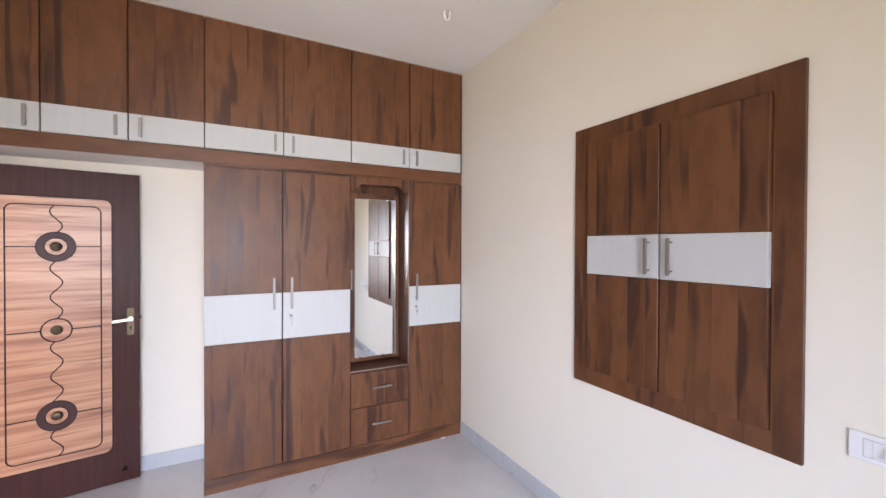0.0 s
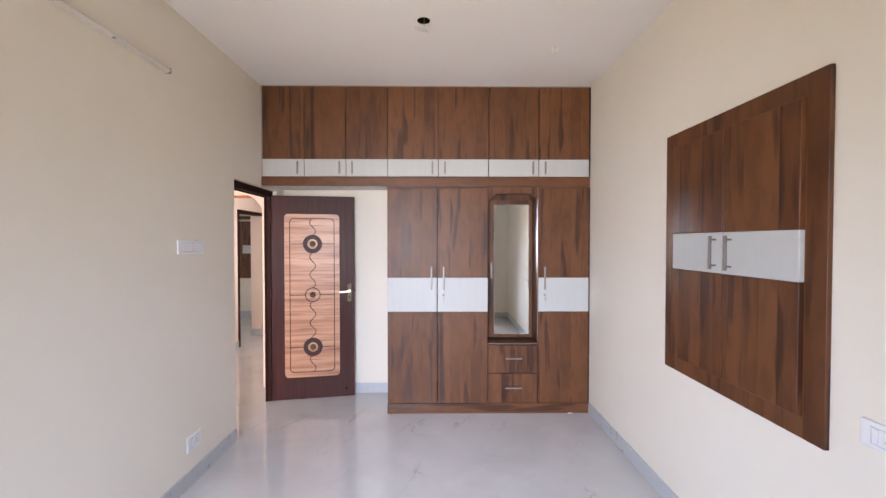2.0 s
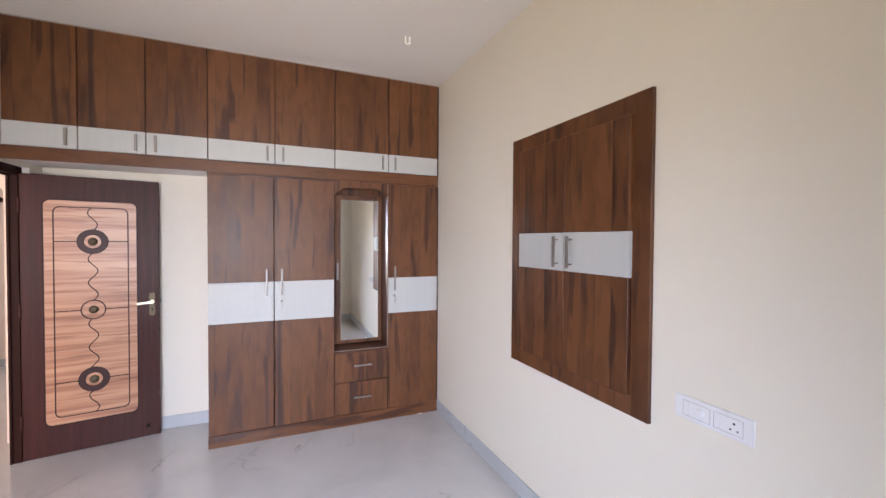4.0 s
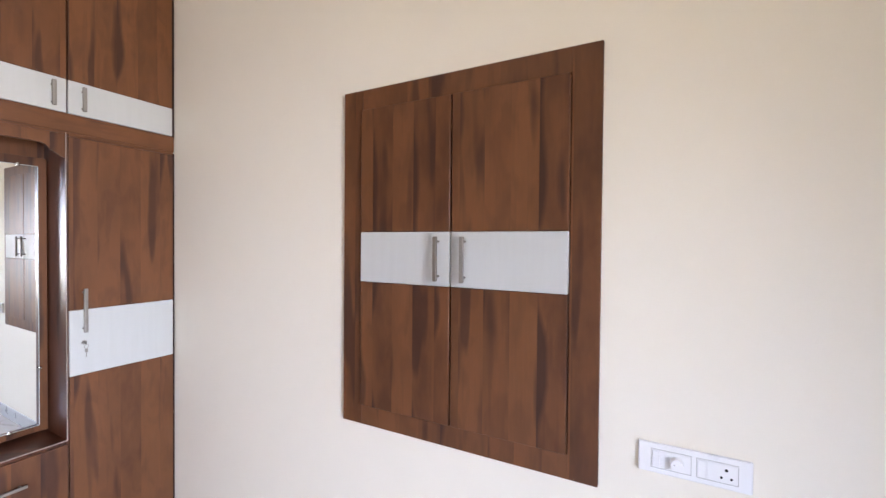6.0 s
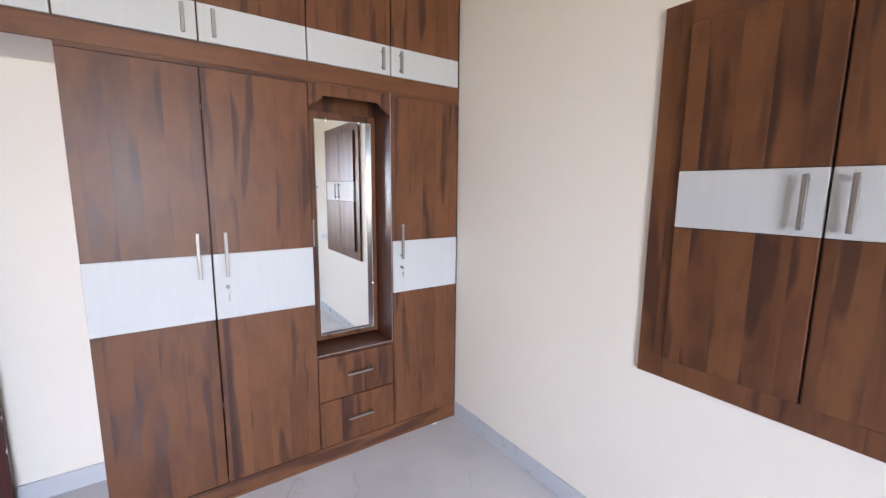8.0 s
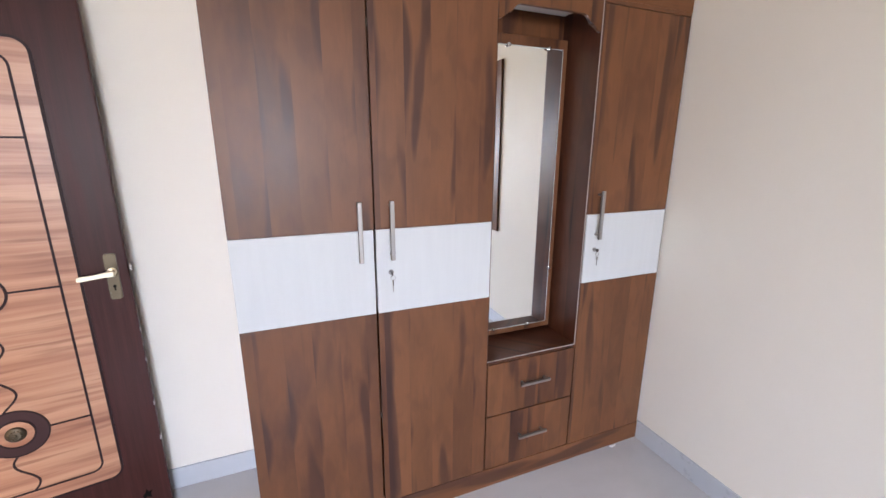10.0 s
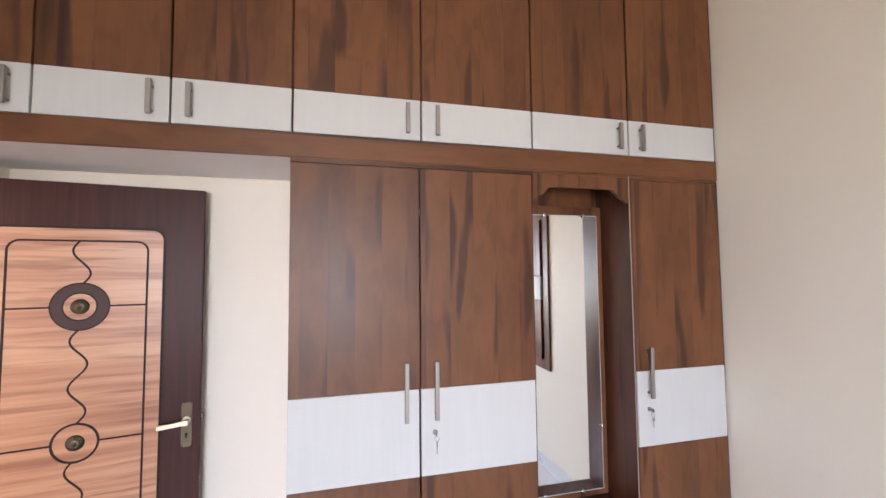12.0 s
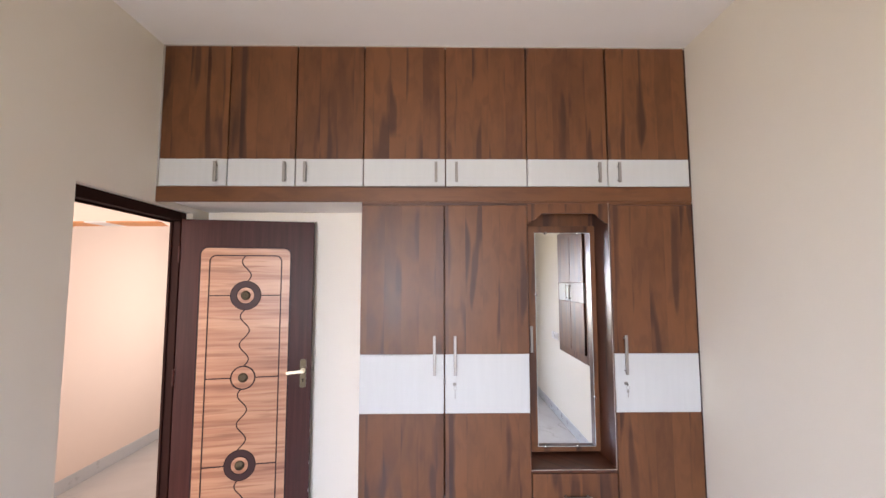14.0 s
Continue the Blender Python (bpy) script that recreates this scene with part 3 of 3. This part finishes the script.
for x, z in ((2.238, 1.958), (2.438, 1.958), (2.215, 0.706), (2.405, 0.706), (2.171, 1.585), (2.510, 0.985)):
    bm = bmesh.new()
    rod(bm, (x, MY - 0.006, z), (x, 0.199, z), 0.0075, seg=16)
    dome(bm, (x, MY - 0.006, z), 0.0085, 0.4, seg=14)
    part("mirror_stud", bm, CHROME, board, "round chrome mirror stud", smooth=True)
bar_handle(board, 2.143, 0.199, 1.245, 1.400, out=0.022, r=0.005, label="dark steel bar handle")
for z0, z1, hz in ((0.3785, 0.634, 0.520), (0.099, 0.3725, 0.246)):
    dr = part("drawer", boxes((2.0935, 2.5550, 0.0, D, z0, z1), bevel=0.0018, seg=2), WOOD, w2, "walnut drawer front")
    level_handle(dr, 2.250, 2.405, 0, hz)

# ---------------------------------------------------------------- overhead row
LZ0, LB, LZ1 = 2.205, 2.361, 3.026
edges = [0.012, 0.397, 0.779, 1.163, 1.629, 2.094, 2.557, 3.027]
hx = [0.341, 0.725, 0.840, 1.575, 1.690, 2.502, 2.614]
units = [(0, 1), (1, 3), (3, 5), (5, 7)]
for a, b in units:
    x0, x1 = edges[a], edges[b]
    two = b - a > 1
    u = thing("overhead_cabinet", ((x0 + x1) / 2, 0.28, 2.2), ("two-door" if two else "narrow one-door") + " walnut overhead cabinet with a white lower band", "overhead cabinet", "overhead storage row")
    # carcass coloured dark in place of the shade between the doors
    part("carcass", boxes((x0, x1, 0.021, NORTH - 0.002, 2.204, 3.027)), DARK_LAM, u, "carcass darkened to stand for shade in the door gaps")
    for i in range(a, b):
        d = front(u, edges[i] + 0.0036, edges[i + 1] - 0.0036, LZ0, LZ1, LZ0, LB)
        bar_handle(d, hx[i], -0.0005, 2.222, 2.338, out=0.026, r=0.0065)
solid("loft_slab", boxes((0.0, 1.156, 0.019, NORTH, 2.144, 2.203)), WHITE, "white painted underside of the loft slab")
solid("loft_slab_rear", boxes((1.156, W, 0.022, NORTH, 2.110, 2.203)), WHITE, "white painted loft slab over the wardrobes")
bm = bmesh.new()
rnd = random.Random(4)
pts = [(0.0055 + rnd.uniform(-0.0015, 0.0015), 2.12 + 0.9 * i / 26) for i in range(27)]
ribbon(bm, pts, 0.009, 0.004, 0.02)
part_top = boxes((0.0, W, 0.006, 0.5, 3.029, CEIL - 0.0005))
solid("trim", bm, SEAL, "uneven pale filler between cabinet and wall")
solid("trim", part_top, SEAL, "grey filler between overhead cabinets and ceiling")
# same dark strip above, standing for shade between cabinets and wall
solid("trim", boxes((3.029, W - 0.0005, 0.010, 0.03, 2.2, 3.025)), GROOVE, "dark strip that stands for the shaded gap at the wall")

# ---------------------------------------------------------------- the open door
leaf = thing("door_1", (-0.03, 0.31, 0.0), "open dark brown wooden door with a carved light inlay", "door", kind="structure", turn=9.99)
part("slab", boxes((-0.008, 0.800, 0.0, 0.036, 0.003, 2.064), bevel=0.004, seg=2), DOORWOOD, leaf, "dark brown grained door slab")
bm = bmesh.new()
prism(bm, rounded(0.112, 0.656, 0.222, 1.886, 0.045), -0.002, 0.001)
part("inlay_panel", bm, INLAY, leaf, "light orange-brown veneer panel with wavy grain")
Y0, Y1 = -0.0035, -0.0015
bm = bmesh.new()
ribbon(bm, rounded(0.111, 0.657, 0.221, 1.887, 0.046), 0.009, Y0, Y1, closed=True)
part("outer_line", bm, GROOVE, leaf, "dark outline of the inlay")
bm = bmesh.new()
ribbon(bm, rounded(0.168, 0.600, 0.277, 1.835, 0.038), 0.0075, Y0, Y1, closed=True)
part("inner_line", bm, GROOVE, leaf, "dark inner outline with rounded corners")
MX = 0.388
meds = [(1.579, 0.091, True), (1.062, 0.071, False), (0.530, 0.091, True)]
for z, r, dark in meds:
    for a, b in ((0.168, MX - r), (MX + r, 0.600)):
        bm = bmesh.new()
        ribbon(bm, [(a, z), (b, z)], 0.007, Y0, Y1)
        part("cross_line", bm, GROOVE, leaf, "dark horizontal line")
for za, zb, low in ((1.835, 1.670, 1.797), (1.488, 1.133, 1.447), (0.991, 0.621, 0.955), (0.439, 0.277, 0.405)):
    bm = bmesh.new()
    n = int((za - zb) / 0.006)
    ribbon(bm, [(MX - 0.028 * math.cos(2 * math.pi * (low - (za - (za - zb) * i / n)) / 0.18), za - (za - zb) * i / n) for i in range(n + 1)], 0.007, Y0, Y1)
    part("wave_line", bm, GROOVE, leaf, "dark wavy upright line")
for z, r, dark in meds:
    bm = bmesh.new()
    if dark:
        rod(bm, (MX, -0.004, z), (MX, -0.001, z), r, seg=48)
        med = part("medallion", bm, DISC, leaf, "dark round disc")
        bm = bmesh.new()
        ribbon(bm, arc(MX, z, r, 0, 354, 59), 0.005, -0.0048, -0.002, closed=True)
        part("rim", bm, GROOVE, med)
        bm = bmesh.new()
        rod(bm, (MX, -0.0055, z), (MX, -0.004, z), 0.052, seg=40)
        part("centre_disc", bm, INLAY, med, "light veneer centre")
        bm = bmesh.new()
        ribbon(bm, arc(MX, z, 0.053, 0, 352, 44), 0.006, -0.0065, -0.004, closed=True)
        part("ring", bm, GROOVE, med)
        ky = -0.0055
    else:
        ribbon(bm, arc(MX, z, r, 0, 354, 59), 0.008, -0.0045, -0.0015, closed=True)
        med = part("medallion", bm, GROOVE, leaf, "dark ring on light veneer")
        ky = -0.002
    bm = bmesh.new()
    dome(bm, (MX, ky, z), 0.030, 0.42, seg=28)
    for k in range(12):
        a = math.pi * k / 6
        dome(bm, (MX + 0.016 * math.cos(a), ky - 0.0085, z + 0.016 * math.sin(a)), 0.0048, 0.8, seg=8)
    dome(bm, (MX, ky - 0.012, z), 0.007, 0.6, seg=10)
    part("boss", bm, BRASS, med, "embossed antique brass boss", smooth=True)
bm = bmesh.new()
prism(bm, rounded(0.732, 0.770, 0.984, 1.163, 0.010, 5), -0.006, 0.0)
lockset = part("lock_plate", bm, BRASS, leaf, "antique brass lock plate")
bm = bmesh.new()
ribbon(bm, rounded(0.7345, 0.7675, 0.9865, 1.1605, 0.008, 5), 0.0022, -0.0072, -0.0058, closed=True)
part("plate_rim", bm, BRASS, lockset)
bm = bmesh.new()
rod(bm, (0.751, -0.045, 1.094), (0.751, -0.006, 1.094), 0.010)
rod(bm, (0.751, -0.012, 1.094), (0.751, -0.006, 1.094), 0.015)
box(bm, 0.738, 0.764, -0.056, -0.042, 1.084, 1.106, bevel=0.004, seg=2)
grip = [(0.744, 1.1045), (0.700, 1.0985), (0.664, 1.0975), (0.655, 1.093), (0.655, 1.081), (0.664, 1.080), (0.700, 1.0835), (0.744, 1.0865)]
prism(bm, grip, -0.055, -0.045)
part("lever", bm, BRASS_BRIGHT, lockset, "flat bright brass lever handle")
bm = bmesh.new()
rod(bm, (0.751, -0.0075, 1.036), (0.751, -0.006, 1.036), 0.0055, seg=16)
box(bm, 0.7485, 0.7535, -0.0075, -0.006, 1.020, 1.034)
part("keyhole", bm, HOLE, lockset, "black keyhole")
bm = bmesh.new()
for x in (0.740, 0.762):
    for z in (0.993, 1.154):
        dome(bm, (x, -0.006, z), 0.0028, 0.5, seg=8)
part("screw", bm, BRASS, lockset, "four small screws")
bm = bmesh.new()
box(bm, 0.800, 0.810, 0.010, 0.026, 1.085, 1.110, bevel=0.002)
part("latch", bm, STEEL, leaf, "steel latch in the door's edge")
bm = bmesh.new()
rnd = random.Random(11)
for z in (0.83, 0.765, 0.70, 0.545, 0.50, 0.33):
    box(bm, 0.797, 0.8008, -0.0004 + rnd.uniform(0, 0.012), 0.004 + rnd.uniform(0.008, 0.016), z, z + rnd.uniform(0.006, 0.022), bevel=0.0003)
part("paint_chip", bm, PLASTIC, leaf, "small pale chips on the door's edge")
bm = bmesh.new()
prism(bm, [(0.700, 0.086), (0.711, 0.097), (0.716, 0.114), (0.723, 0.099), (0.737, 0.103), (0.729, 0.087), (0.732, 0.068), (0.717, 0.079), (0.706, 0.073)], -0.0022, 0.001)
part("dent", bm, HOLE, leaf, "small dark chip near the bottom corner")
bm = bmesh.new()
for z in (0.28, 1.08, 1.84):
    rod(bm, (-0.010, -0.006, z - 0.05), (-0.010, -0.006, z + 0.05), 0.007, seg=12)
part("hinge", bm, DOORWOOD, leaf, "three painted butt hinges")

# ---------------------------------------------------------------- cabinet set in the east wall; its parts are laid out facing -y and turned
cab = thing("wall_cabinet", (W, -1.285, 0.851), "walnut two-door wall cabinet with white middle band on cream wall", "wall cabinet", turn=-90)
L = 1.026                                           # local x runs along the wall, local y goes into it, local z from the sill
H0, H1 = 0.0, 1.383
for r in ((0, 0.100, -0.020, -0.001, H0, H1), (0.934, L, -0.020, -0.001, H0, H1), (0.100, 0.934, -0.020, -0.001, H0, 0.082), (0.100, 0.934, -0.020, -0.001, 1.300, H1)):
    part("surround_board", boxes(r, bevel=0.0012), WOOD, cab, "flat walnut surround board")
# dark sheet behind the doors, coloured as the shade of their gaps
part("shadow_gap", boxes((0.099, 0.935, -0.012, -0.001, 0.081, 1.301)), DARK_LAM, cab, "dark backing sheet that stands for shade in the door gaps")


def cab_door(x0, x1, hx_, rise):
    b0, b1 = 0.597, 0.798
    d_ = part("door", boxes((x0, x1, -0.038, -0.013, 0.086, b0 - 0.0008), (x0, x1, -0.038, -0.013, b1 + 0.0008, 1.296), bevel=0.004, seg=3), WOOD, cab, "walnut cabinet door")
    part("white_band", boxes((x0, x1, -0.0385, -0.013, b0, b1), bevel=0.0035, seg=3), BAND, d_, "white wood-grain laminate band")
    bar_handle(d_, hx_, -0.038, 0.617, 0.780, out=0.030, r=0.0055)


cab_door(0.104, 0.512, 0.468, 0)
cab_door(0.519, 0.931, 0.574, 0)

# ---------------------------------------------------------------- switches and sockets


def fitting(name, x, y, z, turn, w, h, label, category, modules):
    """A wall plate, drawn facing -y; modules are functions that add their parts."""
    ob = thing(name, (x, y, z), label, category, "electric fittings", turn=turn)
    part("plate", boxes((0, w, -0.011, 0, 0, h), bevel=0.004, seg=3), PLASTIC, ob, "white plastic plate")
    for m_ in modules:
        m_(ob)
    return ob


def rocker(x0, x1, z0, z1):
    def make(ob):
        bm_ = bmesh.new()
        box(bm_, x0, x1, -0.0150, -0.0105, z0, z1, bevel=0.0012)
        for v in bm_.verts:
            if v.co.z < (z0 + z1) / 2 and v.co.y < -0.012:
                v.co.y += 0.0025
        part("rocker", bm_, PLASTIC, ob, "white rocker switch")
    return make


def recess(x0, x1, z0, z1):
    def make(ob):
        w = 0.0012
        part("module_frame", boxes((x0, x1, -0.0114, -0.0100, z0, z0 + w), (x0, x1, -0.0114, -0.0100, z1 - w, z1), (x0, x0 + w, -0.0114, -0.0100, z0 + w, z1 - w), (x1 - w, x1, -0.0114, -0.0100, z0 + w, z1 - w)), PLASTIC_GREY, ob, "thin grey joint round the module")
    return make


def blank(x0, x1, z0, z1):
    def make(ob):
        part("module", boxes((x0, x1, -0.0128, -0.0105, z0, z1), bevel=0.0008), PLASTIC, ob, "white plastic module")
    return make


def regulator(x, z):
    def make(ob):
        bm_ = bmesh.new()
        rod(bm_, (x, -0.030, z), (x, -0.012, z), 0.015, 0.018, seg=28)
        rod(bm_, (x, -0.014, z), (x, -0.012, z), 0.022, seg=28)
        k = part("knob", bm_, PLASTIC, ob, "round white fan regulator knob", smooth=False)
        bm_ = bmesh.new()
        rod(bm_, (x - 0.007, -0.0308, z), (x - 0.007, -0.030, z), 0.0018, seg=8)
        part("mark", bm_, PLASTIC_GREY, k)
    return make


def pins(x, z, s=1.0):
    def make(ob):
        bm_ = bmesh.new()
        rod(bm_, (x, -0.0135, z + 0.012 * s), (x, -0.0128, z + 0.012 * s), 0.0042 * s, seg=14)
        rod(bm_, (x - 0.0115 * s, -0.0135, z - 0.010 * s), (x - 0.0115 * s, -0.0128, z - 0.010 * s), 0.0034 * s, seg=12)
        rod(bm_, (x + 0.0115 * s, -0.0135, z - 0.010 * s), (x + 0.0115 * s, -0.0128, z - 0.010 * s), 0.0034 * s, seg=12)
        part("socket_hole", bm_, HOLE, ob, "three dark socket holes")
    return make


fitting("switch_board", W, -2.423, 0.937, -90, 0.278, 0.088, "long white plate with fan regulator, socket and switches", "switch",
        [recess(0.034, 0.136, 0.016, 0.072), rocker(0.037, 0.057, 0.019, 0.069), blank(0.059, 0.134, 0.019, 0.069), regulator(0.100, 0.044),
         recess(0.148, 0.246, 0.016, 0.072), rocker(0.151, 0.171, 0.019, 0.069), blank(0.173, 0.244, 0.019, 0.069), pins(0.218, 0.042)])
fitting("switch_board", 0, -1.202, 1.523, 90, 0.277, 0.090, "long white switch plate on the cream wall by the doorway", "switch",
        [recess(0.040, 0.150, 0.016, 0.074), rocker(0.043, 0.067, 0.020, 0.070), rocker(0.069, 0.095, 0.020, 0.070), rocker(0.097, 0.121, 0.020, 0.070), rocker(0.123, 0.147, 0.020, 0.070), recess(0.156, 0.250, 0.016, 0.074), blank(0.159, 0.247, 0.020, 0.070)])
fitting("wall_socket", 0, -1.130, 0.228, 90, 0.150, 0.100, "white socket plate low on the cream wall", "socket",
        [recess(0.030, 0.120, 0.020, 0.080), rocker(0.034, 0.056, 0.024, 0.076), blank(0.058, 0.116, 0.024, 0.076), pins(0.088, 0.050)])

# ---------------------------------------------------------------- on the ceiling and high on the wall
tube = thing("tube_light", (0.0, -1.26, 2.60), "unlit white LED tube light high on the cream wall", "tube light")
part("batten", boxes((0.0, 0.024, -2.50, -1.292, 2.606, 2.640), bevel=0.004, seg=2), TUBE, tube, "off-white batten")
bm = bmesh.new()
rod(bm, (0.026, -2.49, 2.622), (0.026, -1.296, 2.622), 0.011, seg=18)
part("diffuser", bm, TUBE, tube, "round frosted diffuser", smooth=False)
part("joint_clip", boxes((0.0, 0.038, -1.712, -1.700, 2.608, 2.614), bevel=0.001), PLASTIC_GREY, tube, "small grey clip")
for y0, y1, m_ in ((-1.296, -1.284, PLASTIC_GREY), (-2.506, -2.490, TUBE)):
    part("end_cap", boxes((0.0, 0.036, y0, y1, 2.606, 2.636), bevel=0.002), m_, tube, "plastic end cap")

box_cover = thing("ceiling_box_cover", (1.528, -1.06, 3.004), "round white cable box cover hanging askew below its dark ceiling hole", "cover plate")
bm = bmesh.new()
bmesh.ops.create_cone(bm, cap_ends=True, segments=36, radius1=0.052, radius2=0.054, depth=0.004, matrix=Matrix.Translation((1.522, -1.036, 3.010)) @ Euler((radians(9), radians(13), 0)).to_matrix().to_4x4())
cover = part("cover", bm, PLASTIC, box_cover, "thin round white plastic disc")
bm = bmesh.new()
rod(bm, (1.535, -1.040, 3.009), (1.540, -1.070, 3.10), 0.0016, seg=8)
part("wire", bm, PLASTIC_GREY, box_cover, "thin wire that holds the cover")
# added liner and lid, coloured near black as the shade inside the hole
bm = bmesh.new()
bmesh.ops.create_cone(bm, cap_ends=False, segments=32, radius1=0.0422, radius2=0.0422, depth=0.083, matrix=Matrix.Translation((1.535, -1.085, CEIL + 0.043)))
solid("ceiling_box_wall", bm, HOLE, "near-black liner that stands for the shade in the cable box")
inner = solid("ceiling_box", boxes((1.49, 1.58, -1.13, -1.04, CEIL + 0.085, CEIL + 0.095)), HOLE, "near-black lid that stands for the shade deep in the cable box")

bm = bmesh.new()
u = [(-0.017, 0.0), (-0.017, -0.035)] + arc(0, -0.040, 0.017, 180, 360, 14) + [(0.017, -0.035), (0.017, 0.0)]
for (xa, za), (xb, zb) in zip(u, u[1:]):
    rod(bm, (2.485 + xa, -0.75, CEIL + za), (2.485 + xb, -0.75, CEIL + zb), 0.0058, seg=12)
hook = thing("ceiling_hook", (2.485, -0.75, CEIL), "white painted U-shaped hook in the ceiling", "hook")
part("loop", bm, HOOK, hook, "", smooth=True)

bm = bmesh.new()
for k in range(5):
    dome(bm, (2.845 + 0.008 * k, -0.012 - 0.003 * (k % 2), 0.005), 0.007 - 0.0006 * k, 0.7, "Z", seg=8)
chip = thing("plaster_crumb", (2.86, -0.012, 0.0), "small white crumb of plaster on the floor by the plinth", "debris")
part("lump", bm, WHITE, chip)

# ---------------------------------------------------------------- the far room's cabinet, seen through both doorways
far = thing("wall_cabinet", (-2.9, 4.88, 0.83), "walnut wall cabinet with a white band in the far room", "wall cabinet")
part("door", boxes((-3.02, -2.524, 4.855, 4.90, 0.83, 2.030), bevel=0.002), WOOD, far, "walnut door")
part("door", boxes((-2.520, -2.02, 4.855, 4.90, 0.83, 1.350), (-2.520, -2.02, 4.855, 4.90, 1.523, 2.030), bevel=0.002), WOOD, far, "walnut door")
part("white_band", boxes((-2.520, -2.02, 4.853, 4.90, 1.351, 1.522), bevel=0.002), BAND, far, "white band")
shelf = thing("loft_board", (-2.9, 4.7, 2.07), "walnut board over the far cabinet", "board")
part("board", boxes((-4.0, -1.52, 4.60, 4.90, 2.07, 2.125), bevel=0.002), WOOD_FLAT, shelf)
